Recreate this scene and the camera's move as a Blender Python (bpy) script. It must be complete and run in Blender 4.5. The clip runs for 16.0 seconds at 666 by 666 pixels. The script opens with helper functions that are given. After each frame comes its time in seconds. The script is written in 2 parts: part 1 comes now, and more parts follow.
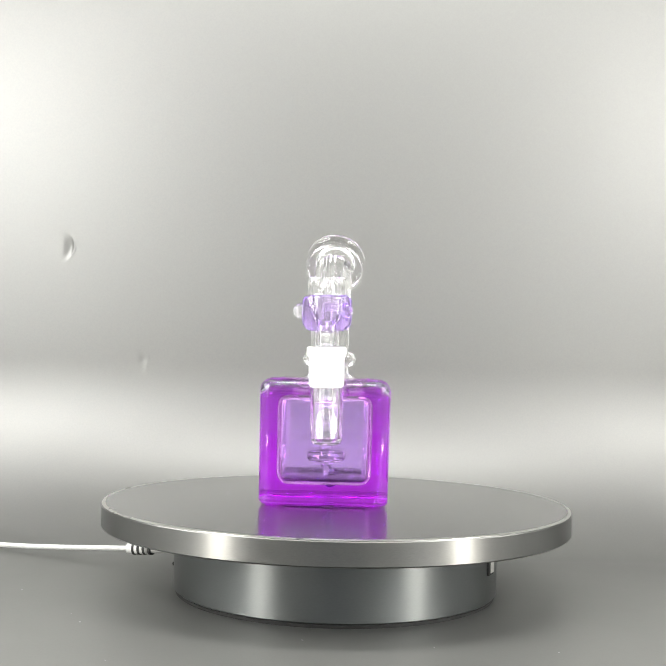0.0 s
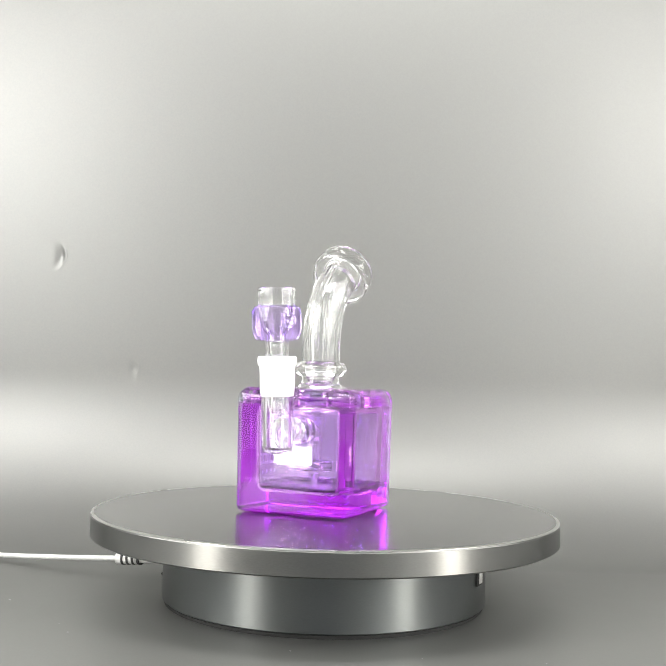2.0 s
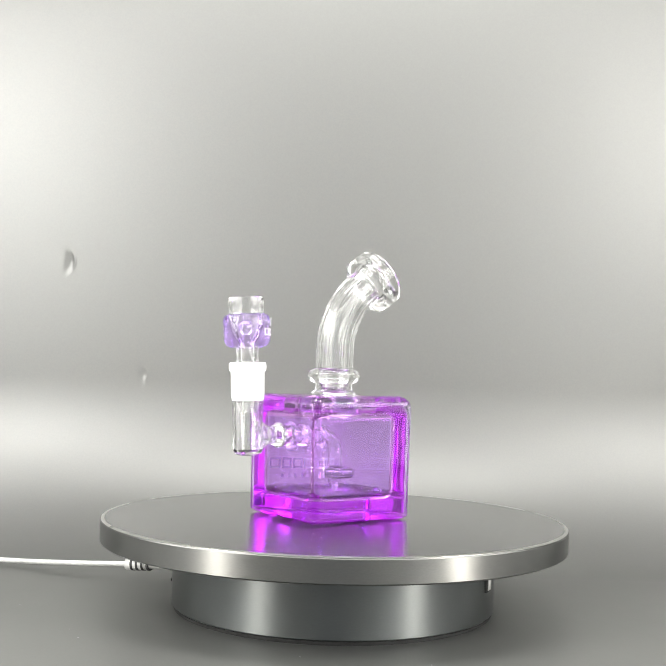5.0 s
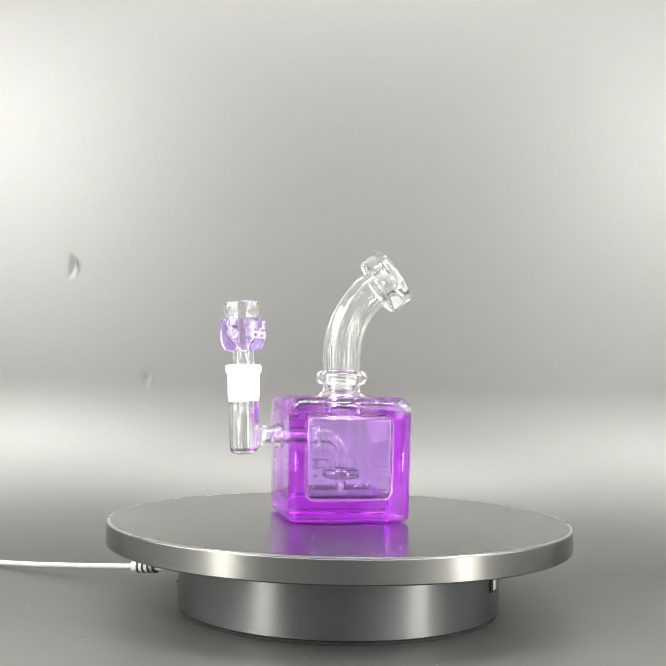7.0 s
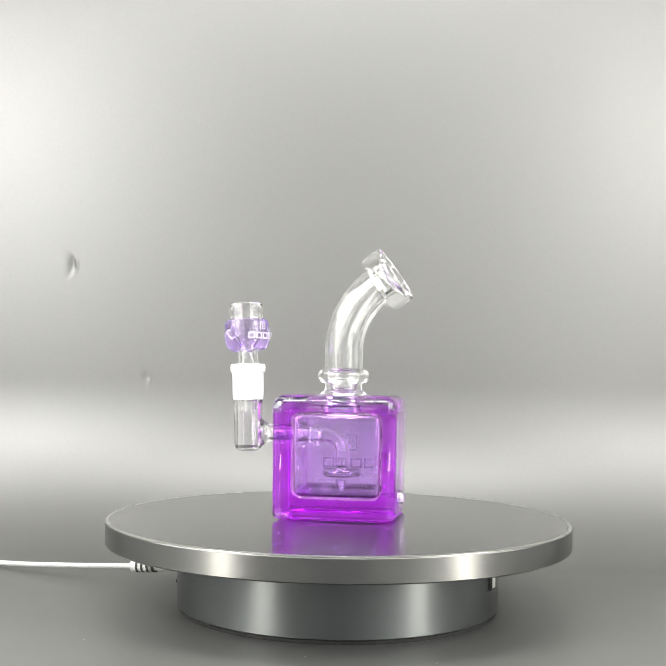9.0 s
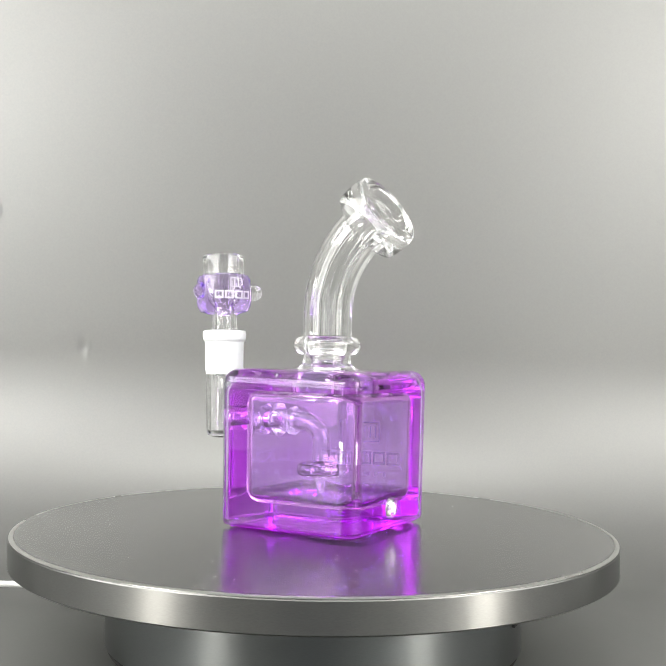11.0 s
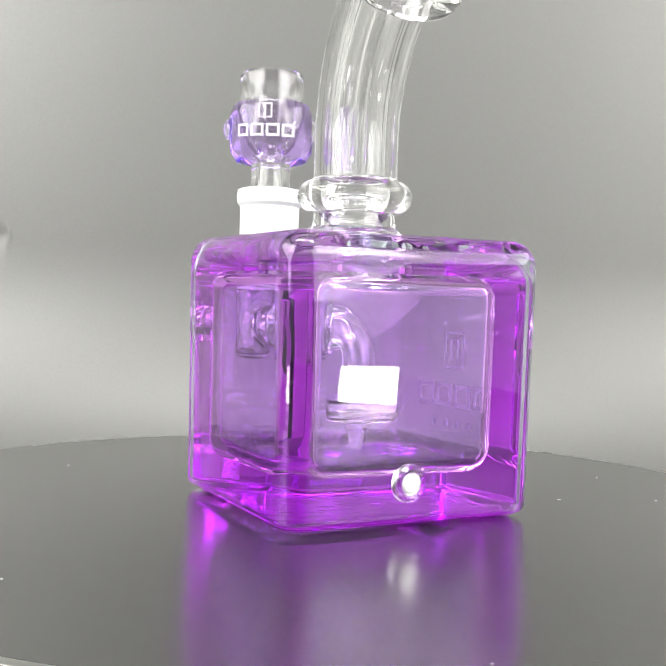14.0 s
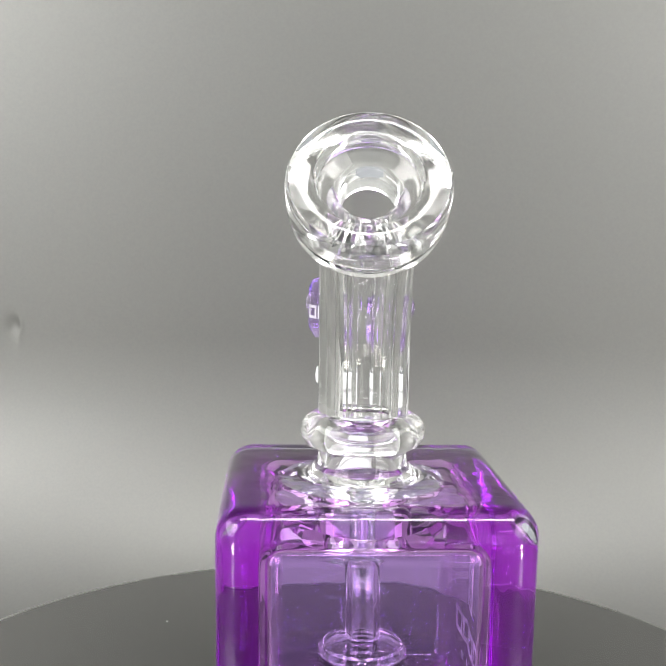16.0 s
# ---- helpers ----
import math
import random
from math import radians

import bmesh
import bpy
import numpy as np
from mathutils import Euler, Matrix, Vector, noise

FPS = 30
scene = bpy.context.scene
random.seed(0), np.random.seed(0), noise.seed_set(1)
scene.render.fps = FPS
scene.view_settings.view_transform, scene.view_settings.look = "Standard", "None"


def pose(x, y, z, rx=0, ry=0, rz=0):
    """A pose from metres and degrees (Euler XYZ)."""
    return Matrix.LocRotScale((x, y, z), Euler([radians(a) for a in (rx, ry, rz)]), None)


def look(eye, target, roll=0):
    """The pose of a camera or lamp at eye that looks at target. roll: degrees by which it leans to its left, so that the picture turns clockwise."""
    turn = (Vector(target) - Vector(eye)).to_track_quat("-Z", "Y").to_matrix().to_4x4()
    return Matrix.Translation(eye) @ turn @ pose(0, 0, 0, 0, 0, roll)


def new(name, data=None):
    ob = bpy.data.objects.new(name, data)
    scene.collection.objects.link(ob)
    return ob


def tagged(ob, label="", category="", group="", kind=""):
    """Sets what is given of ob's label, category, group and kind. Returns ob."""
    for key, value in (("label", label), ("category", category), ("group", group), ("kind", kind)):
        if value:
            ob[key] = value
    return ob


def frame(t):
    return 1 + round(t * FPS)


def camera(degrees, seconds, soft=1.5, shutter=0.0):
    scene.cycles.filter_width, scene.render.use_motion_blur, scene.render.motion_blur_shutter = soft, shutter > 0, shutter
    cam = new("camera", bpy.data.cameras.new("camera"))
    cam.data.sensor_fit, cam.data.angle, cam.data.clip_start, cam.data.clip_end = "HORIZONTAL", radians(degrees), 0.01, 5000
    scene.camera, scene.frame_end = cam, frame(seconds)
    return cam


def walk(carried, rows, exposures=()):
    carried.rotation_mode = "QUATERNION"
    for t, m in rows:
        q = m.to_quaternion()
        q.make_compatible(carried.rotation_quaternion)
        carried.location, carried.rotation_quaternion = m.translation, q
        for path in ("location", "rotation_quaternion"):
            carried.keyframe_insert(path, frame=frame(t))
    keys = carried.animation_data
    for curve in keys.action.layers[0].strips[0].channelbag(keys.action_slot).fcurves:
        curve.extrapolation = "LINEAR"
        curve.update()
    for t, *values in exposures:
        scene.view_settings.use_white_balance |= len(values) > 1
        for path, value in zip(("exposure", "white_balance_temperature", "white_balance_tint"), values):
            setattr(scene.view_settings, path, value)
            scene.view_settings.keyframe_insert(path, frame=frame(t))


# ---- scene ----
cam = camera(35.65, 16.0, soft=1.1)
SPIN = -10.940  # degrees a second
walk(cam, [
    (0.0, look((0.0014, -0.5663, 0.1208), (-0.0033, -0.0665, 0.1339), 1.30)),
    (0.2, look((0.0032, -0.5669, 0.1218), (0.0008, -0.0671, 0.1354), 1.30)),
    (0.5, look((0.0056, -0.5668, 0.1234), (0.0034, -0.0670, 0.1361), 1.18)),
    (1.0, look((0.0050, -0.5667, 0.1228), (0.0034, -0.0669, 0.1374), 1.32)),
    (1.5, look((0.0030, -0.5672, 0.1209), (0.0017, -0.0675, 0.1377), 1.55)),
    (2.0, look((0.0031, -0.5673, 0.1218), (0.0017, -0.0676, 0.1391), 1.47)),
    (2.5, look((0.0026, -0.5679, 0.1217), (0.0009, -0.0682, 0.1393), 1.40)),
    (3.0, look((0.0013, -0.5696, 0.1207), (-0.0005, -0.0700, 0.1404), 1.46)),
    (3.5, look((0.0020, -0.5701, 0.1219), (-0.0007, -0.0705, 0.1416), 1.32)),
    (4.0, look((0.0010, -0.5696, 0.1221), (-0.0021, -0.0700, 0.1421), 1.61)),
    (6.3, look((0.0013, -0.5700, 0.1227), (-0.0040, -0.0704, 0.1426), 1.45)),
    (6.5, look((0.0011, -0.5700, 0.1226), (-0.0042, -0.0705, 0.1427), 1.44)),
    (7.0, look((0.0012, -0.5718, 0.1225), (-0.0047, -0.0722, 0.1430), 1.13)),
    (7.5, look((0.0016, -0.5733, 0.1220), (-0.0043, -0.0738, 0.1433), 1.12)),
    (8.0, look((0.0018, -0.5728, 0.1235), (-0.0047, -0.0733, 0.1439), 1.18)),
    (8.2, look((0.0018, -0.5727, 0.1241), (-0.0049, -0.0732, 0.1440), 1.23)),
    (10.3, look((0.0032, -0.5452, 0.1201), (-0.0009, -0.0456, 0.1394), 0.07)),
    (10.5, look((0.0021, -0.5238, 0.1213), (0.0017, -0.0240, 0.1368), 0.40)),
    (10.7, look((0.0057, -0.4981, 0.1230), (0.0050, 0.0018, 0.1354), 0.07)),
    (11.0, look((0.0008, -0.4414, 0.1220), (0.0065, 0.0585, 0.1276), 1.14)),
    (11.2, look((0.0019, -0.4025, 0.1245), (0.0070, 0.0974, 0.1176), 1.44)),
    (11.5, look((0.0073, -0.3447, 0.1146), (0.0115, 0.1551, 0.1021), 0.93)),
    (11.7, look((0.0085, -0.3131, 0.1094), (0.0091, 0.1866, 0.0917), 0.90)),
    (12.0, look((0.0056, -0.2827, 0.1058), (0.0046, 0.2170, 0.0885), 0.59)),
    (12.5, look((0.0062, -0.2655, 0.0997), (0.0062, 0.2342, 0.0816), 0.70)),
    (13.0, look((0.0054, -0.2635, 0.1008), (0.0055, 0.2363, 0.0868), 0.87)),
    (13.5, look((0.0031, -0.2603, 0.0983), (0.0074, 0.2393, 0.0798), 1.68)),
    (14.0, look((-0.0009, -0.2587, 0.0971), (0.0026, 0.2409, 0.0784), 1.78)),
    (14.5, look((0.0008, -0.2595, 0.0999), (0.0035, 0.2401, 0.0809), 1.07)),
    (14.9, look((-0.0037, -0.2624, 0.1142), (0.0057, 0.2370, 0.0910), 1.38)),
    (15.0, look((-0.0051, -0.2687, 0.1254), (0.0033, 0.2306, 0.0995), 1.32)),
    (15.2, look((-0.0074, -0.2760, 0.1435), (0.0036, 0.2228, 0.1111), 1.07)),
    (15.4, look((-0.0065, -0.2736, 0.1433), (0.0032, 0.2254, 0.1117), 1.26)),
    (15.6, look((-0.0043, -0.2629, 0.1469), (0.0021, 0.2356, 0.1086), 0.91)),
    (15.8, look((0.0002, -0.2546, 0.1589), (-0.0040, 0.2454, 0.1149), 0.55)),
    (16.0, look((0.0055, -0.2368, 0.1730), (-0.0096, 0.2592, 0.1118), 0.93)),
], exposures=[(0.0, 0.14), (1.5, 0.06), (8.0, 0.06), (10.4, -0.02), (11.0, -0.10), (12.5, -0.14), (14.4, -0.22), (15.0, -0.14), (16.0, -0.45)])

# ---- light ----
world = bpy.data.worlds.new("room")
scene.world = world
world.use_nodes = True
world.node_tree.nodes["Background"].inputs["Color"].default_value = (0.93, 0.97, 1.0, 1)
world.node_tree.nodes["Background"].inputs["Strength"].default_value = 0.85


def area_lamp(name, where, target, width, height, watts, colour=(1, 1, 0.97)):
    data = bpy.data.lights.new(name, "AREA")
    data.shape, data.size, data.size_y = "RECTANGLE", width, height
    data.energy, data.color = watts, colour
    ob = new(name, data)
    ob.matrix_world = look(where, target)
    return ob


area_lamp("top_lamp", (0.0, -0.18, 0.66), (0.0, -0.04, 0.0), 0.56, 0.08, 4.3)
area_lamp("left_softbox", (-0.47, -0.17, 0.29), (0.0, -0.06, 0.06), 0.60, 0.40, 5.5)
area_lamp("right_softbox", (0.49, -0.19, 0.30), (0.0, -0.09, 0.07), 0.95, 0.42, 6.0)
area_lamp("left_panel", (-0.40, -0.34, 0.46), (0.0, 0.0, 0.15), 0.16, 0.28, 2.0, (1, 0.98, 0.94))
area_lamp("right_panel", (0.42, -0.32, 0.46), (0.0, 0.0, 0.15), 0.16, 0.28, 1.8, (1, 0.98, 0.94))
area_lamp("left_low_lamp", (-0.285, -0.285, 0.0180), (0.0, 0.0, 0.03), 0.060, 0.038, 0.30, (1, 0.96, 0.88))
area_lamp("right_low_lamp", (0.322, -0.266, 0.0180), (0.0, 0.0, 0.03), 0.056, 0.038, 0.40, (1, 0.96, 0.88))

bpy.context.scene.cycles.glossy_bounces = 12
bpy.context.scene.cycles.transmission_bounces = 16
bpy.context.scene.cycles.max_bounces = 20

# ---- materials ----


def nodes_of(name):
    m = bpy.data.materials.new(name)
    m.use_nodes = True
    nt = m.node_tree
    return m, nt, nt.nodes["Principled BSDF"], nt.nodes["Material Output"]


def grain(nt, scale, detail=4.0, stretch=None):
    tc = nt.nodes.new("ShaderNodeTexCoord")
    n = nt.nodes.new("ShaderNodeTexNoise")
    n.inputs["Scale"].default_value, n.inputs["Detail"].default_value = scale, detail
    if stretch:
        mp = nt.nodes.new("ShaderNodeMapping")
        mp.inputs["Scale"].default_value = stretch
        nt.links.new(tc.outputs["Object"], mp.inputs["Vector"])
        nt.links.new(mp.outputs["Vector"], n.inputs["Vector"])
    else:
        nt.links.new(tc.outputs["Object"], n.inputs["Vector"])
    return n


def ramp(nt, source, low, high, a=0.3, b=0.7):
    r = nt.nodes.new("ShaderNodeValToRGB")
    r.color_ramp.elements[0].position, r.color_ramp.elements[1].position = a, b
    r.color_ramp.elements[0].color = (*low, 1) if len(low) == 3 else low
    r.color_ramp.elements[1].color = (*high, 1) if len(high) == 3 else high
    nt.links.new(source, r.inputs["Fac"])
    return r.outputs["Color"]


def bump(nt, source, bsdf, strength, distance):
    b = nt.nodes.new("ShaderNodeBump")
    b.inputs["Strength"].default_value, b.inputs["Distance"].default_value = strength, distance
    nt.links.new(source, b.inputs["Height"])
    nt.links.new(b.outputs["Normal"], bsdf.inputs["Normal"])


def surface(name, low, high, rough, metal=0.0, scale=300.0, relief=0.0, coat=0.0, stretch=None, rough_span=0.06):
    m, nt, bsdf, _ = nodes_of(name)
    n = grain(nt, scale, stretch=stretch)
    big = grain(nt, scale / 25)
    nt.links.new(ramp(nt, n.outputs["Fac"], low, high), bsdf.inputs["Base Color"])
    lo, hi = rough - rough_span, rough + rough_span
    nt.links.new(ramp(nt, big.outputs["Fac"], (lo, lo, lo), (hi, hi, hi)), bsdf.inputs["Roughness"])
    bsdf.inputs["Metallic"].default_value = metal
    bsdf.inputs["Coat Weight"].default_value = coat
    if relief:
        bump(nt, n.outputs["Fac"], bsdf, 0.4, relief)
    return m


def glass(name, rough=0.0, colour=(1, 1, 1), ior=1.47, wave=0.0, wave_scale=120.0):
    m, nt, bsdf, _ = nodes_of(name)
    bsdf.inputs["Base Color"].default_value = (*colour, 1)
    bsdf.inputs["Transmission Weight"].default_value = 1.0
    bsdf.inputs["Roughness"].default_value = rough
    bsdf.inputs["IOR"].default_value = ior
    if wave:
        bump(nt, grain(nt, wave_scale, 1.0).outputs["Fac"], bsdf, 0.5, wave)
    return m


def dye(m, colour, density):
    nt = m.node_tree
    v = nt.nodes.new("ShaderNodeVolumeAbsorption")
    v.inputs["Color"].default_value, v.inputs["Density"].default_value = (*colour, 1), density
    nt.links.new(v.outputs["Volume"], nt.nodes["Material Output"].inputs["Volume"])
    return m


SHEET = surface("satin_grey_sheet", (0.156, 0.156, 0.151), (0.164, 0.164, 0.158), 0.47, metal=0.63, scale=900, relief=0.000004, rough_span=0.006)
TENT = surface("white_tent_cloth", (0.74, 0.75, 0.74), (0.80, 0.80, 0.79), 0.8, scale=500, relief=0.0003)
PLATE = surface("grey_satin_plate", (0.205, 0.205, 0.20), (0.215, 0.215, 0.21), 0.205, metal=0.93, scale=1200, rough_span=0.003)
STEEL = surface("brushed_steel", (0.135, 0.135, 0.13), (0.16, 0.16, 0.155), 0.36, metal=1.0, scale=700, stretch=(1, 1, 12), rough_span=0.01)
DRUM = surface("polished_drum_steel", (0.130, 0.137, 0.137), (0.145, 0.153, 0.153), 0.42, metal=1.0, scale=700, stretch=(1, 1, 12), rough_span=0.01)
for brushed in (STEEL, DRUM):
    tangent = brushed.node_tree.nodes.new("ShaderNodeTangent")
    tangent.direction_type, tangent.axis = "RADIAL", "Z"
    metal = brushed.node_tree.nodes["Principled BSDF"]
    metal.inputs["Anisotropic"].default_value, metal.inputs["Anisotropic Rotation"].default_value = 0.75, 0.25
    brushed.node_tree.links.new(tangent.outputs["Tangent"], metal.inputs["Tangent"])
EDGE = surface("bright_cut_edge", (0.50, 0.50, 0.48), (0.55, 0.55, 0.53), 0.3, metal=1.0, scale=600)
BLACK = surface("black_rubber", (0.012, 0.012, 0.012), (0.02, 0.02, 0.02), 0.6, scale=400)
WHITE_PVC = surface("white_cable_plastic", (0.42, 0.42, 0.41), (0.5, 0.5, 0.49), 0.35, scale=400)
DUST = surface("white_dust", (0.30, 0.30, 0.30), (0.45, 0.45, 0.45), 0.8, scale=900)
PRINT = surface("white_print", (0.50, 0.48, 0.54), (0.56, 0.54, 0.58), 0.5, scale=900)
m, nt, bsdf, out = nodes_of("thin_white_print")
thin, mix = nt.nodes.new("ShaderNodeBsdfTranslucent"), nt.nodes.new("ShaderNodeMixShader")
thin.inputs["Color"].default_value = (0.98, 0.97, 0.98, 1)
bsdf.inputs["Base Color"].default_value, bsdf.inputs["Roughness"].default_value = (1.0, 0.98, 1.0, 1), 0.4
bsdf.inputs["Transmission Weight"].default_value = 1.0
mix.inputs["Fac"].default_value = 0.3
bump(nt, grain(nt, 1800).outputs["Fac"], bsdf, 0.2, 0.00003)
nt.links.new(bsdf.outputs["BSDF"], mix.inputs[1])
nt.links.new(thin.outputs["BSDF"], mix.inputs[2])
nt.links.new(mix.outputs["Shader"], out.inputs["Surface"])
ETCHED = m
CLEAR = glass("clear_glass", ior=1.5, wave=0.00012, wave_scale=90)
THICK = glass("clear_cube_glass", colour=(0.84, 0.91, 1.0), ior=1.5, wave=0.00015, wave_scale=60)
TOP_GLASS = glass("wavy_top_glass", colour=(0.92, 0.94, 1.0), wave=0.0009, wave_scale=150)
TINTED = dye(glass("pale_violet_glass", wave=0.0001), (0.72, 0.46, 1.0), 62)
PLUG_WHITE = surface("white_silicone", (0.85, 0.85, 0.84), (0.9, 0.9, 0.9), 0.5, scale=500)

m, nt, bsdf, _ = nodes_of("ground_white_glass")
bsdf.inputs["Base Color"].default_value = (0.93, 0.94, 0.96, 1)
bsdf.inputs["Transmission Weight"].default_value = 0.25
bsdf.inputs["Roughness"].default_value = 0.55
bump(nt, grain(nt, 2500).outputs["Fac"], bsdf, 0.3, 0.00005)
GROUND = m

# the liquid bends light less than the glass on both sides of it
m = bpy.data.materials.new("violet_liquid")
m.use_nodes = True
nt = m.node_tree
nt.nodes.remove(nt.nodes["Principled BSDF"])
skin = nt.nodes.new("ShaderNodeBsdfGlass")
skin.inputs["Roughness"].default_value, skin.inputs["IOR"].default_value = 0.0, 0.89
uneven = nt.nodes.new("ShaderNodeBump")
uneven.inputs["Strength"].default_value, uneven.inputs["Distance"].default_value = 0.5, 0.0002
nt.links.new(grain(nt, 70, 2.0).outputs["Fac"], uneven.inputs["Height"])
nt.links.new(uneven.outputs["Normal"], skin.inputs["Normal"])
nt.links.new(skin.outputs["BSDF"], nt.nodes["Material Output"].inputs["Surface"])
LIQUID = dye(m, (0.905, 0.0, 1.0), 60)

# ---- mesh helpers ----


def mesh_of(name, bm, material, smooth=True):
    bmesh.ops.recalc_face_normals(bm, faces=bm.faces)
    me = bpy.data.meshes.new(name)
    bm.to_mesh(me)
    bm.free()
    me.materials.append(material)
    if smooth:
        me.shade_smooth()
        me.set_sharp_from_angle(angle=radians(35))
    return me


def part(name, bm, material, parent, label="", smooth=True):
    ob = new(name, mesh_of(name, bm, material, smooth))
    ob.parent = parent
    return tagged(ob, label)


def revolve(profile, at=Matrix(), segments=64, closed=True):
    """A turned body from (radius, height) pairs."""
    bm = bmesh.new()
    rings = []
    for r, z in profile:
        rings.append([bm.verts.new(at @ Vector((r * math.cos(a), r * math.sin(a), z)))
                      for a in (2 * math.pi * i / segments for i in range(segments))])
    pairs = list(zip(rings, rings[1:]))
    if closed:
        pairs.append((rings[-1], rings[0]))
    for p, q in pairs:
        for i in range(segments):
            j = (i + 1) % segments
            bm.faces.new((p[i], p[j], q[j], q[i]))
    if not closed:
        bm.faces.new(rings[0][::-1])
        bm.faces.new(rings[-1])
    return bm


def sweep(path, profile, segments=40, drawn=0.0):
    """A hollow or full tube: rings of each radius in profile along a path of points, outer wall out and inner wall back.
    drawn: the unevenness round a tube of drawn glass, which runs along it as streaks."""
    bm = bmesh.new()
    n = len(path)
    rnd = random.Random(5)
    streaks = [1 + drawn * rnd.uniform(-1, 1) for _ in range(segments)]

    def ring(i, r):
        t = (path[min(i + 1, n - 1)] - path[max(i - 1, 0)]).normalized()
        side = Vector((1, 0, 0)) if abs(t.x) < 0.9 else Vector((0, 1, 0))
        u = t.cross(side).normalized()
        v = t.cross(u)
        uneven = streaks if r < profile[0] else [1 + 0.15 * (k - 1) for k in streaks]
        return [bm.verts.new(path[i] + u * r * k * math.cos(a) + v * r * k * math.sin(a))
                for a, k in zip((2 * math.pi * j / segments for j in range(segments)), uneven)]

    outer, inner = profile
    rings = [ring(i, outer) for i in range(n)]
    if inner:
        rings += [ring(i, inner) for i in reversed(range(n))]
    pairs = list(zip(rings, rings[1:]))
    if inner:
        pairs.append((rings[-1], rings[0]))
    for p, q in pairs:
        for i in range(segments):
            j = (i + 1) % segments
            bm.faces.new((p[i], p[j], q[j], q[i]))
    if not inner:
        bm.faces.new(rings[0][::-1])
        bm.faces.new(rings[-1])
    return bm


def box(bm, lo, hi, radius=0.0, segments=4, at=Matrix()):
    made = bmesh.ops.create_cube(bm, size=1.0)["verts"]
    for v in made:
        v.co = Vector([lo[i] + (v.co[i] + 0.5) * (hi[i] - lo[i]) for i in range(3)])
    if radius:
        edges = list({e for v in made for e in v.link_edges})
        made = bmesh.ops.bevel(bm, geom=edges, offset=radius, segments=segments, profile=0.5, affect="EDGES")["verts"]
        made = [v for v in bm.verts if v in set(made)] + [v for v in bm.verts]
        made = list(dict.fromkeys(made))
    if at != Matrix():
        bmesh.ops.transform(bm, matrix=at, verts=made)
    return bm


# ---- setting: the sheet and the tent round it ----
WALL_Y, CURVE, H = 0.205, 0.115, 0.0447
FLOOR = -0.0030


def sheet_point(u, s):
    """u across, s along: floor, curve, wall."""
    floor_end = WALL_Y - CURVE
    length = CURVE * math.pi / 2
    if s <= floor_end:
        return Vector((u, s, FLOOR)), Vector((0, 0, 1))
    if s <= floor_end + length:
        a = (s - floor_end) / CURVE
        return (Vector((u, floor_end + CURVE * math.sin(a), FLOOR + (CURVE - FLOOR) * (1 - math.cos(a)))),
                Vector((0, -math.sin(a), math.cos(a))))
    return Vector((u, WALL_Y, CURVE + s - floor_end - length)), Vector((0, -1, 0))


DENTS = ((-0.2010, 0.2014, 0.0060, 0.0009), (-0.1437, 0.1188, 0.0040, 0.0004))


def dent_depth(p):
    """A small crescent crease with a shallow hollow beside it."""
    d = 0.0
    for x, z, h, deep in DENTS:
        dz = (p.z - z) / h
        u = p.x - (x - 0.25 * h * dz * dz)
        fade = math.exp(-dz * dz)
        d += deep * fade * (1.6 * math.exp(-((u + 0.0028) / 0.0030) ** 2) - math.exp(-((u - 0.0004) / 0.0010) ** 2))
    return d


def build_sheet():
    us = sorted(set([round(-0.60 + 0.02 * i, 4) for i in range(61)] + [round(-0.216 + 0.0006 * i, 4) for i in range(38)] + [round(-0.156 + 0.0006 * i, 4) for i in range(32)]))
    floor_end = WALL_Y - CURVE
    rise = floor_end + CURVE * math.pi / 2 - CURVE
    ss = sorted(set([round(-0.75 + 0.02 * i, 4) for i in range(43)] + [round(floor_end + 0.006 * i, 4) for i in range(31)]
                    + [round(rise + 0.116 + 0.0011 * i, 4) for i in range(100)] + [round(rise + 0.24 + 0.02 * i, 4) for i in range(25)]))
    verts, faces = [], []
    for s in ss:
        for u in us:
            p, n = sheet_point(u, s)
            slow = 0.00015 * noise.noise(Vector((u * 7, s * 7, 3.0)))
            verts.append(p - n * dent_depth(p) + n * (slow if s > 0.12 else 0.0))
    w = len(us)
    for i in range(len(ss) - 1):
        for j in range(w - 1):
            a = i * w + j
            faces.append((a, a + 1, a + w + 1, a + w))
    me = bpy.data.meshes.new("backdrop")
    me.from_pydata(verts, [], faces)
    me.materials.append(SHEET)
    me.shade_smooth()
    ob = new("backdrop", me)
    tagged(ob, "satin grey curved backdrop sheet with two small dents", "backdrop", kind="structure")


build_sheet()


def tent_panel(name, lo, hi, label):
    bm = box(bmesh.new(), lo, hi)
    ob = new(name, mesh_of(name, bm, TENT, False))
    tagged(ob, label, "wall", kind="structure")


tent_panel("wall_left", (-0.52, -0.72, -0.01), (-0.50, 0.30, 0.80), "plain white cloth side of the photo tent")
tent_panel("wall_right", (0.52, -0.72, -0.01), (0.54, 0.30, 0.80), "plain white cloth side of the photo tent")
tent_panel("wall_back", (-0.52, 0.30, -0.01), (0.54, 0.32, 0.80), "plain white cloth back of the photo tent")
tent_panel("ceiling", (-0.52, -0.72, 0.80), (0.54, 0.32, 0.82), "plain white cloth top of the photo tent")
tent_panel("wall_front_left", (-0.52, -0.74, -0.01), (-0.16, -0.72, 0.80), "white front flap of the photo tent")
tent_panel("wall_front_right", (0.16, -0.74, -0.01), (0.54, -0.72, 0.80), "white front flap of the photo tent")
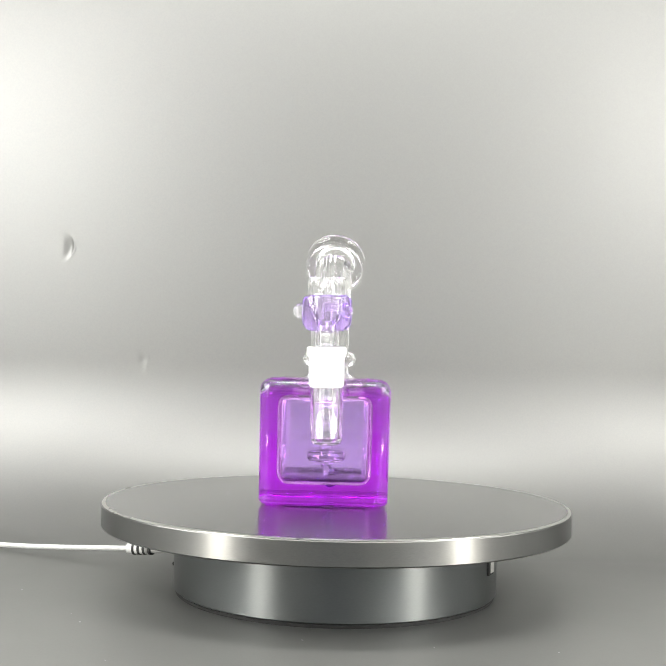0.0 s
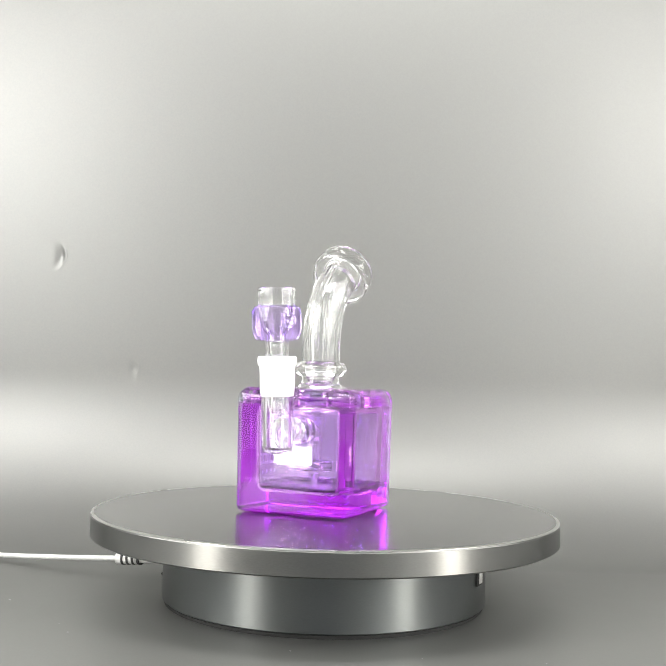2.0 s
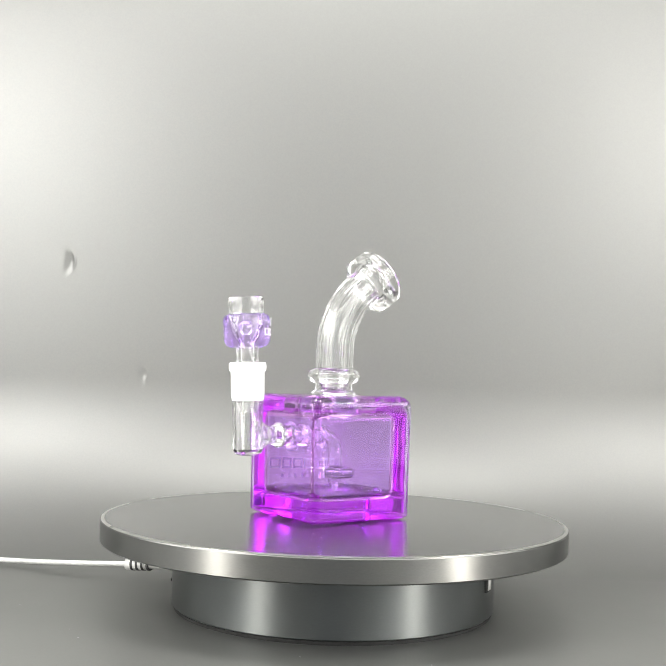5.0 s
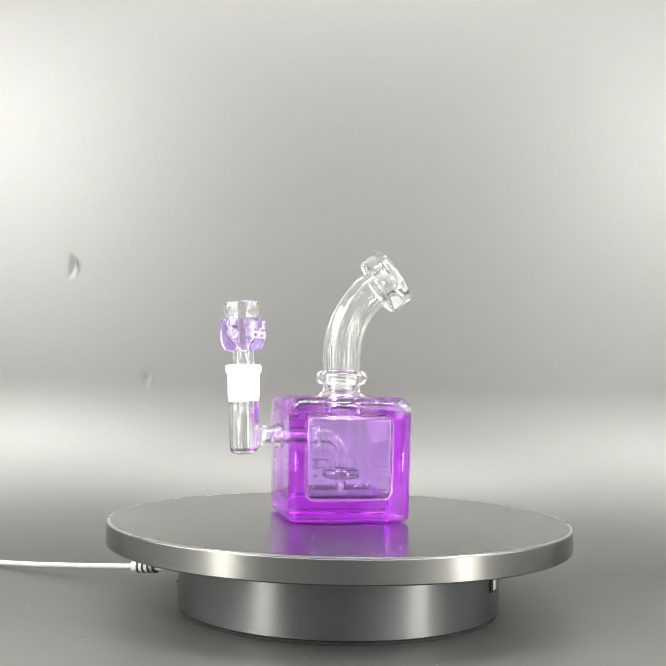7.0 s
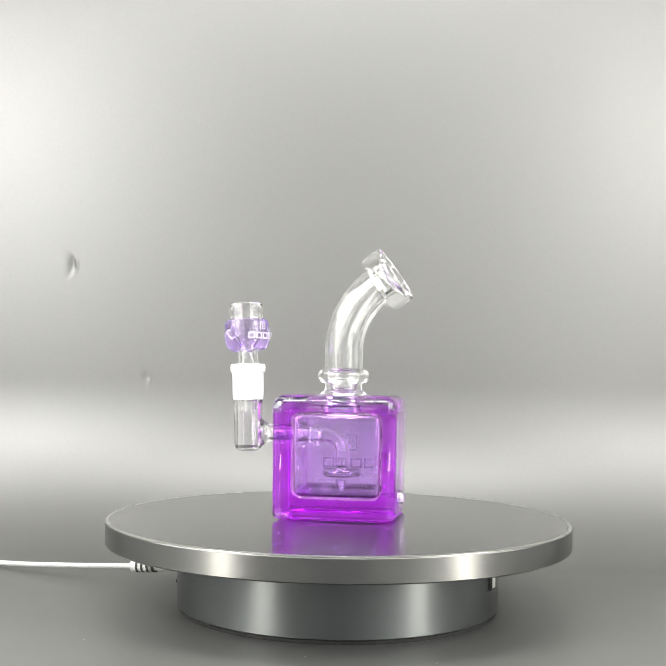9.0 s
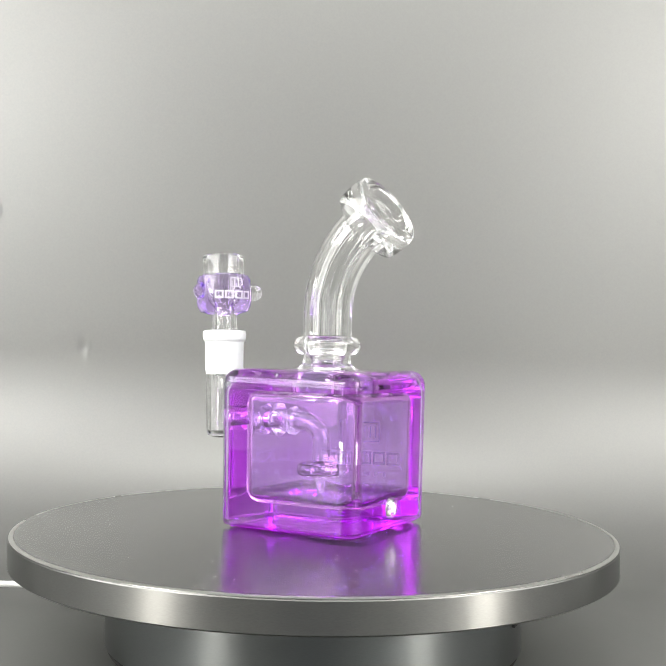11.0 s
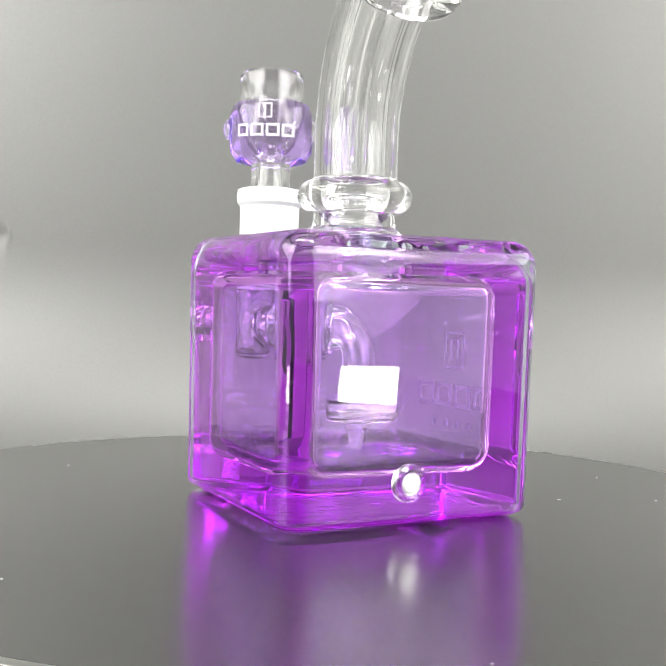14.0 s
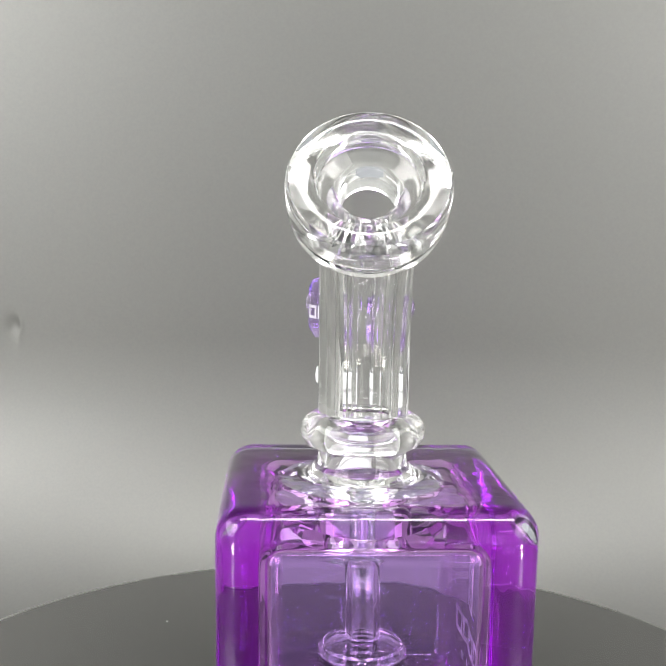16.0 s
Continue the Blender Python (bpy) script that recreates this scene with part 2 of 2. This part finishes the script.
tent_panel("ground", (-3.0, -3.0, -0.04), (3.0, 3.0, -0.012), "plain pale table under the tent")

# ---- turntable ----


def build_turntable():
    t = tagged(new("turntable"), "silver motorised display turntable on the grey sheet", "turntable")
    rb, top = 0.0868, H - 0.0135
    part("base", revolve([(rb - 0.0010, FLOOR + 0.0019), (rb, FLOOR + 0.0027), (rb, top - 0.001), (rb - 0.001, top), (0.02, top), (0.02, FLOOR + 0.0019)]),
         DRUM, t, "polished steel drum base")
    part("foot_ring", revolve([(rb - 0.006, FLOOR), (rb - 0.0012, FLOOR), (rb - 0.0008, FLOOR + 0.0018), (rb - 0.006, FLOOR + 0.0018)]), BLACK, t, "black rubber foot ring")
    part("spindle", revolve([(0.03, top + 0.0001), (0.03, top + 0.0011), (0.004, top + 0.0011), (0.004, top + 0.0001)]), BLACK, t, "dark spindle")
    platter = new("platter")
    platter.parent = t
    R, z0 = 0.125, H - 0.0123
    part("rim", revolve([(0.02, z0), (R - 0.0012, z0), (R, z0 + 0.0008), (R, H - 0.0011), (R - 0.0004, H - 0.0006), (0.02, H - 0.0006)], segments=160),
         STEEL, platter, "brushed aluminium rim")
    part("edge", revolve([(R - 0.0020, H - 0.0005), (R - 0.0003, H - 0.0005), (R - 0.0003, H - 0.0003), (R - 0.0010, H), (R - 0.0020, H)], segments=160),
         EDGE, platter, "bright turned edge")
    part("plate", revolve([(0.0, H - 0.0005), (R - 0.0021, H - 0.0005), (R - 0.0021, H), (0.0, H)], segments=160, closed=False),
         PLATE, platter, "satin grey plate top")
    # switch on the drum
    a = radians(-25)
    sw = box(bmesh.new(), (-0.0006, -0.0036, -0.0050), (0.0009, 0.0036, 0.0050), 0.0003, 2)
    bmesh.ops.transform(sw, matrix=Matrix.Translation((rb * math.cos(a), rb * math.sin(a), 0.0187)) @ Matrix.Rotation(a, 4, "Z"), verts=sw.verts)
    switch = part("switch", sw, BLACK, t, "small dark switch frame")
    sw = box(bmesh.new(), (0.0010, -0.0024, -0.0038), (0.0016, 0.0024, 0.0038), 0.0003, 2)
    bmesh.ops.transform(sw, matrix=Matrix.Translation((rb * math.cos(a), rb * math.sin(a), 0.0187)) @ Matrix.Rotation(a, 4, "Z"), verts=sw.verts)
    part("rocker", sw, WHITE_PVC, switch, "pale rocker")
    bm = bmesh.new()
    bmesh.ops.create_uvsphere(bm, u_segments=16, v_segments=10, radius=0.0011)
    bmesh.ops.transform(bm, matrix=Matrix.Translation((-rb, -0.004, 0.0090)), verts=bm.verts)
    part("screw", bm, BLACK, t, "small dark screw head")
    return t, platter


turntable, platter = build_turntable()


def specks(name, count, spot, size, label, parent=None):
    """Fine dust, as small flattened flakes."""
    rnd = random.Random(11 if parent else 7)
    bm = bmesh.new()
    for _ in range(count):
        x, y, z = spot(rnd)
        r = size * rnd.uniform(0.4, 1.1)
        made = bmesh.ops.create_icosphere(bm, subdivisions=1, radius=1.0)["verts"]
        turn = Matrix.Rotation(rnd.uniform(0, 6.3), 4, "Z")
        bmesh.ops.transform(bm, matrix=Matrix.Translation((x, y, z + 0.25 * r)) @ turn @ Matrix.Diagonal((r * rnd.uniform(1, 2.2), r, 0.4 * r, 1)), verts=made)
    ob = new(name, mesh_of(name, bm, DUST))
    ob.parent = parent
    tagged(ob, label, "" if parent else "dust", kind="stuff")


def on_floor(rnd):
    while True:
        x, y = rnd.uniform(-0.22, 0.24), rnd.uniform(-0.26, 0.02)
        if math.hypot(x, y) > 0.093:
            return x, y, FLOOR


def on_plate(rnd):
    while True:
        a, r = rnd.uniform(0, 6.283), 0.12 * math.sqrt(rnd.uniform(0, 1))
        x, y = r * math.cos(a), r * math.sin(a)
        if max(abs(x + 0.0068), abs(y - 0.001)) > 0.038:
            return x, y, H


specks("floor_dust", 30, on_floor, 0.00038, "scattered white dust specks on the grey sheet")
specks("plate_dust", 11, on_plate, 0.00030, "white dust specks", platter)

# ---- cable ----


def smooth_path(points, steps=10):
    out = []
    p = [Vector(q) for q in points]
    p = [p[0] * 2 - p[1]] + p + [p[-1] * 2 - p[-2]]
    for i in range(1, len(p) - 2):
        for k in range(steps):
            t = k / steps
            a, b, c, d = p[i - 1], p[i], p[i + 1], p[i + 2]
            out.append(0.5 * ((2 * b) + (c - a) * t + (2 * a - 5 * b + 4 * c - d) * t * t + (3 * b - a - 3 * c + d) * t ** 3))
    out.append(p[-2])
    return out


def build_cable():
    c = tagged(new("power_cable"), "thin white power cable with ribbed plug beside the turntable", "cable")
    part("cord", sweep(smooth_path([(-0.120, 0.034, 0.0095), (-0.160, 0.054, 0.0055), (-0.205, 0.080, 0.0012), (-0.26, 0.108, FLOOR + 0.0019), (-0.33, 0.118, FLOOR + 0.0036), (-0.42, 0.085, FLOOR + 0.0017), (-0.498, 0.08, FLOOR + 0.0017)]), (0.0015, 0), 16), WHITE_PVC, c)
    a, b = Vector((-0.120, 0.034, 0.0095)), Vector((-0.0845, 0.0205, 0.0125))
    d = b - a
    at = Matrix.Translation(a) @ d.to_track_quat("Z", "Y").to_matrix().to_4x4()
    n = d.length
    part("plug", revolve([(0.0018, 0), (0.0034, 0.0008), (0.0034, 0.0135), (0.0026, 0.0145), (0.0026, n), (0.0, n), (0.0, 0)], at, 24), WHITE_PVC, c, "white plug sleeve")
    for i in range(4):
        z = 0.0045 + 0.0035 * i
        part("rib", revolve([(0.0030, z), (0.0037, z), (0.0037, z + 0.0014), (0.0030, z + 0.0014)], at, 24), BLACK, c, "dark ribbed grip")


build_cable()

# ---- water pipe of glass ----
CX, CY, A = -0.0069, 0.0009, 0.0341
TOP = 0.1112


def rounded(lo, hi, radius, segments):
    return box(bmesh.new(), lo, hi, radius, segments)


def raw_part(name, bm, material, parent, label=""):
    """As part(), but keeps the faces' sides as built (for walls with a hollow inside)."""
    me = bpy.data.meshes.new(name)
    bm.to_mesh(me)
    bm.free()
    me.materials.append(material)
    me.shade_smooth()
    me.set_sharp_from_angle(angle=radians(50))
    ob = new(name, me)
    ob.parent = parent
    return tagged(ob, label)


def outward(bm):
    bmesh.ops.recalc_face_normals(bm, faces=bm.faces)
    return bm


def carve(solid, *cutters):
    """The bmesh solid less the cutters, worked out once."""
    def held(bm):
        me = bpy.data.meshes.new("held")
        outward(bm).to_mesh(me)
        bm.free()
        return new("held", me)
    body = held(solid)
    tools = [held(c) for c in cutters]
    for c in tools:
        mod = body.modifiers.new("cut", "BOOLEAN")
        mod.operation, mod.solver, mod.object = "DIFFERENCE", "EXACT", c
    out = bmesh.new()
    out.from_mesh(bpy.data.meshes.new_from_object(body.evaluated_get(bpy.context.evaluated_depsgraph_get())))
    for o in (body, *tools):
        bpy.data.objects.remove(o)
    return out


def rod(a, b, r, segments=48):
    a, b = Vector(a), Vector(b)
    m = Matrix.Translation(a) @ (b - a).to_track_quat("Z", "Y").to_matrix().to_4x4()
    return revolve([(r, 0.0), (r, (b - a).length)], m, segments, closed=False)


IN, IN_LO, IN_HI = 0.0232, 0.0575, 0.1008
BACK = CY + A - 0.0014


def narrowed(bm):
    """The moulded cube narrows a little towards its foot."""
    for v in bm.verts:
        k = taper(v.co.z)
        v.co.x, v.co.y = CX + (v.co.x - CX) * k, CY + (v.co.y - CY) * k
    return bm


def seated(bm, foot, radius):
    """A tighter curve round the foot than round the other edges."""
    for v in bm.verts:
        if v.co.z < foot + radius:
            v.co.z = foot + (v.co.z - foot) * 0.42
    return bm


def taper(z):
    return 1 - 0.018 * (TOP - z) / (TOP - H)


RX, RY, RZ = -0.0055, 0.0009, 0.1215


def arc_path():
    pts = [Vector((RX, RY, RZ - 0.004 + 0.00425 * i / 2)) for i in range(7)]
    z0, rho = 0.1352, 0.0452
    for i in range(1, 29):
        a = radians(53.7) * i / 28
        pts.append(Vector((RX + 0.0014 * (i / 28) ** 2, RY + rho * (1 - math.cos(a)), z0 + rho * math.sin(a))))
    return pts


def build_pipe():
    p = tagged(new("water_pipe"), "clear glass cube water pipe filled with violet liquid", "water pipe")
    z, px = 0.0892, CX + 0.0008
    wall = CY - A
    shell = carve(seated(rounded((CX - A, CY - A, H + 0.0002), (CX + A, BACK, TOP), 0.0068, 8), H + 0.0002, 0.0069),
                  rounded((CX - IN, CY - IN, IN_LO), (CX + IN, CY + IN, IN_HI), 0.0036, 5),
                  rod((RX, RY, IN_HI - 0.006), (RX, RY, TOP + 0.01), 0.0098),
                  rod((px, wall - 0.01, z), (px, CY - IN + 0.006, z), 0.0029, 32))
    cube = raw_part("cube", narrowed(shell), THICK, p, "thick clear double-walled glass cube")
    cube.data.materials.append(TOP_GLASS)
    for f in cube.data.polygons:
        if abs(f.normal.z) > 0.95 and not H + 0.001 < f.center.z < TOP - 0.001:
            f.material_index = 1
    w, g = 0.0025, 0.0018
    liquid = carve(seated(rounded((CX - A + w, CY - A + w, H + 0.0016), (CX + A - w, BACK - w, 0.1064), 0.0058, 7), H + 0.0016, 0.0059),
                   rounded((CX - IN - g, CY - IN - g, IN_LO - g), (CX + IN + g, CY + IN + g, IN_HI + g), 0.0064, 7),
                   rod((RX, RY, IN_HI - 0.006), (RX, RY, TOP + 0.01), 0.0192),
                   rod((px, wall - 0.01, z), (px, CY - IN + 0.006, z), 0.0052, 32))
    raw_part("liquid", narrowed(liquid), LIQUID, p, "violet liquid between the walls")
    # neck
    at = Matrix.Translation((RX, RY, 0))
    part("neck_foot", revolve([(0.0152, TOP + 0.0002), (0.0124, TOP + 0.0010), (0.0106, TOP + 0.0026), (0.0102, TOP + 0.0046), (0.0102, RZ - 0.0043), (0.0066, RZ - 0.0043), (0.0078, TOP + 0.0030), (0.0099, TOP + 0.0002)], at), CLEAR, p)
    ring = []
    for i in range(32):
        a = 2 * math.pi * i / 32
        ring.append((0.0101 + 0.0044 * math.cos(a) * (1.0 if math.cos(a) > 0 else 0.4), RZ + 0.0041 * math.sin(a)))
    part("neck_ring", revolve(ring, at), CLEAR, p, "bulging clear glass ring")
    path = arc_path()
    path = [q for q in path if q.z > RZ + 0.0042]
    part("neck", sweep(path, (0.0105, 0.0058), 64, 0.03), CLEAR, p, "bent clear glass neck")
    end = path[-1]
    d = (path[-1] - path[-2]).normalized()
    d = (d + Vector((0, 0.09 if d.y > 0 else -0.09, 0))).normalized()
    m = Matrix.Translation(end + d * 0.0017) @ d.to_track_quat("Z", "X").to_matrix().to_4x4()
    part("mouthpiece", revolve([(0.0107, -0.0017), (0.0153, -0.0015), (0.0164, -0.0006), (0.0168, 0.0010), (0.0169, 0.0026), (0.0169, 0.0084), (0.0167, 0.0100), (0.0162, 0.0109),
                                (0.0154, 0.0112), (0.0120, 0.0112), (0.0112, 0.0107), (0.0108, 0.0094), (0.0103, 0.0080), (0.0092, 0.0071), (0.0075, 0.0066), (0.0064, 0.0057), (0.0059, 0.0040), (0.0058, -0.0017)], m, 72),
         CLEAR, p, "flared clear glass mouthpiece")
    # joint at the side
    low, high = Vector((-0.0055, -0.0526, 0.0790)), Vector((-0.0064, -0.0540, 0.1274))
    d = high - low
    m = Matrix.Translation(low) @ d.to_track_quat("Z", "X").to_matrix().to_4x4()
    n = d.length
    f = n - 0.0200
    joint = part("joint", revolve([(0.0, 0.0), (0.0052, 0.0), (0.0070, 0.0008), (0.0078, 0.0026), (0.0082, f), (0.0060, f), (0.0058, 0.0034), (0.0044, 0.0022), (0.0, 0.0020)], m, 56, closed=True),
                 CLEAR, p, "clear glass side joint")
    part("joint_socket", revolve([(0.0082, f + 0.0001), (0.0087, f + 0.003), (0.0088, n - 0.0052), (0.0097, n - 0.0042), (0.0099, n - 0.0022), (0.0096, n - 0.0003), (0.0089, n),
                                  (0.0078, n), (0.0076, n - 0.004), (0.0066, f + 0.0001)], m, 56), GROUND, joint, "ground white glass socket")
    # stem through the cube wall, then down to the diffuser
    part("joint_bridge", revolve([(0.0080, -0.0008), (0.0064, 0.0012), (0.0052, 0.0032), (0.0047, 0.0056), (0.0055, 0.0082), (0.0068, 0.0100), (0.0068, 0.0112), (0.0030, 0.0112), (0.0030, -0.0008)],
                                 Matrix.Translation((px, -0.0447, z)) @ Matrix.Rotation(radians(-90), 4, "X"), 40), CLEAR, p, "clear glass bridge with flared ends")
    y0 = CY - IN + 0.0002
    part("stem_collar", revolve([(0.0072, 0.0), (0.0074, 0.0015), (0.0050, 0.0040), (0.0046, 0.0062), (0.0062, 0.0078), (0.0062, 0.0094), (0.0044, 0.0108), (0.0028, 0.0108), (0.0028, 0.0)],
                                Matrix.Translation((px, y0, z)) @ Matrix.Rotation(radians(-90), 4, "X"), 40), CLEAR, p, "bulged glass collar")
    stem = [Vector((px, y0 + 0.0110 + 0.0005 * i, z)) for i in range(4)]
    cy, rho = RY - 0.0092, 0.0092
    stem = [v for v in stem if v.y < cy]
    stem += [Vector((px, cy + rho * math.sin(radians(a)), z - rho + rho * math.cos(radians(a)))) for a in range(0, 91, 9)]
    stem += [Vector((px, RY, z - rho - 0.0014 * i)) for i in range(1, 6)]
    part("stem", sweep(stem, (0.0042, 0.0027), 32), CLEAR, p, "bent inner glass tube")
    ring = [(0.0032, 0.0027), (0.0070, 0.0030), (0.0095, 0.0025), (0.0107, 0.0010), (0.0107, -0.0010), (0.0095, -0.0025), (0.0070, -0.0030), (0.0026, -0.0030),
            (0.0026, -0.0019), (0.0070, -0.0020), (0.0090, -0.0013), (0.0095, 0.0), (0.0090, 0.0013), (0.0070, 0.0020), (0.0032, 0.0018)]
    diff = part("diffuser", revolve(ring, Matrix.Translation((px, RY, 0.0690)), 48), CLEAR, p, "flat hollow glass diffuser disc")
    part("diffuser_tip", revolve([(0.0, 0.0), (0.0014, 0.0004), (0.0018, 0.0030), (0.0032, 0.0064), (0.0, 0.0064)], Matrix.Translation((px, RY, 0.0584)), 24), CLEAR, diff)
    # filling port
    m = Matrix.Translation((-0.0040, CY + (BACK - CY) * taper(0.0553) + 0.0001, 0.0553)) @ Matrix.Rotation(radians(-90), 4, "X")
    port = part("port", revolve([(0.0044, 0.0), (0.0042, 0.0010), (0.0034, 0.0018), (0.0026, 0.0016), (0.0024, 0.0)], m, 32), CLEAR, p, "raised glass filling port")
    part("stopper", revolve([(0.0, 0.0), (0.0022, 0.0), (0.0022, 0.0012), (0.0017, 0.0018), (0.0, 0.0019)], m, 24), PLUG_WHITE, port, "white stopper")
    # print on one face: a framed mark, a row of blocks, a row of dashes

    def mark(name, y, z, w, h, parent=p, label=""):
        f = CX - A * taper(z)
        return part(name, box(bmesh.new(), (f - 0.00022, y - w / 2, z - h / 2), (f - 0.00004, y + w / 2, z + h / 2)), ETCHED, parent, label, False)

    yc = CY
    for dy, dz, w, h in ((-0.0042, 0, 0.0007, 0.0100), (0.0042, 0, 0.0007, 0.0100), (0, 0.0047, 0.0084, 0.0007), (0, -0.0047, 0.0084, 0.0007), (-0.0016, 0, 0.0008, 0.0060), (0.0016, 0, 0.0008, 0.0060)):
        mark("frame_bar", yc + dy, 0.0840 + dz, w, h)
    for k in range(4):
        y = yc + (k - 1.5) * 0.0086
        for dy, dz, w, h in ((-0.0031, 0, 0.0012, 0.0062), (0.0031, 0, 0.0012, 0.0062), (0, -0.0025, 0.0050, 0.0012), (0, 0.0025, 0.0050, 0.0012)):
            mark("letter_bar", y + dy, 0.0715 + dz, w, h)
        mark("dash", yc + (k - 1.5) * 0.0052, 0.0640, 0.0016, 0.0019)
    return p


pipe = build_pipe()


# ---- bowl that sits in the joint ----
def build_bowl():
    b = tagged(new("glass_bowl"), "pale violet glass bowl with clear rim and knobs, in the joint", "bowl")
    low, high = Vector((-0.0064, -0.0540, 0.1274)), Vector((-0.0068, -0.0560, 0.1617))
    d = high - low
    m = Matrix.Translation(low) @ d.to_track_quat("Z", "X").to_matrix().to_4x4()
    n = d.length
    part("rim", revolve([(0.0088, n - 0.0088), (0.0093, n - 0.0080), (0.0095, n - 0.0008), (0.0090, n), (0.0078, n), (0.0074, n - 0.0008), (0.0072, n - 0.0088)], m, 56), CLEAR, b, "clear glass rim")
    part("chamber", revolve([(0.0094, n - 0.0089), (0.0112, n - 0.0096), (0.0122, n - 0.0116), (0.0125, n - 0.0190), (0.0121, n - 0.0232), (0.0104, n - 0.0258), (0.0062, n - 0.0270),
                             (0.0030, n - 0.0270), (0.0030, n - 0.0225), (0.0048, n - 0.0200), (0.0062, n - 0.0150), (0.0070, n - 0.0089)], m, 56), TINTED, b, "pale violet glass chamber")
    part("stem", revolve([(0.0060, n - 0.0271), (0.0056, 0.0035), (0.0060, 0.0005), (0.0074, 0.0002), (0.0070, -0.0110), (0.0048, -0.0260), (0.0030, -0.0260), (0.0030, n - 0.0271)], m, 48), CLEAR, b, "clear glass stem")
    for a, r in ((-32, 0.0108), (150, 0.0152)):
        c = Vector((r * math.cos(radians(a)), r * math.sin(radians(a)), n - 0.0165))
        bm = bmesh.new()
        bmesh.ops.create_uvsphere(bm, u_segments=28, v_segments=18, radius=0.0038)
        spot = m.copy()
        spot = Matrix.Translation(m @ Vector((0, 0, c.z)) + Vector((c.x, c.y, 0)))
        bmesh.ops.transform(bm, matrix=spot, verts=bm.verts)
        part("knob", bm, CLEAR, b, "round clear glass knob")
    # print on the chamber: a framed mark over a row of blocks
    face = radians(57.6)
    axis = m @ Vector((0, 0, n - 0.0175))

    def mark(name, du, dz, w, h):
        a = face + du / 0.0125
        bm = box(bmesh.new(), (-0.0001, -w / 2, -h / 2), (0.0001, w / 2, h / 2))
        bmesh.ops.transform(bm, matrix=Matrix.Translation(axis + Vector((0.01258 * math.cos(a), 0.01258 * math.sin(a), dz))) @ Matrix.Rotation(a, 4, "Z"), verts=bm.verts)
        part(name, bm, PRINT, b, "", False)

    for k in range(4):
        u = (k - 1.5) * 0.0046
        for du, dz, w, h in ((-0.0016, 0, 0.0007, 0.0036), (0.0016, 0, 0.0007, 0.0036), (0, -0.00145, 0.0025, 0.0007), (0, 0.00145, 0.0025, 0.0007)):
            mark("letter_bar", u + du, dz - 0.0006, w, h)
    for du, dz, w, h in ((-0.0018, 0, 0.0005, 0.0042), (0.0018, 0, 0.0005, 0.0042), (0, 0.0019, 0.0036, 0.0005), (0, -0.0019, 0.0036, 0.0005), (0, 0, 0.0006, 0.0030)):
        mark("frame_bar", du, 0.0049 + dz, w, h)
    return b


bowl = build_bowl()


def motions():
    rows = [(k * 0.5, pose(0, 0, 0, 0, 0, SPIN * k * 0.5)) for k in range(33)]
    walk(platter, rows)
    walk(pipe, rows)
    walk(bowl, rows)


motions()
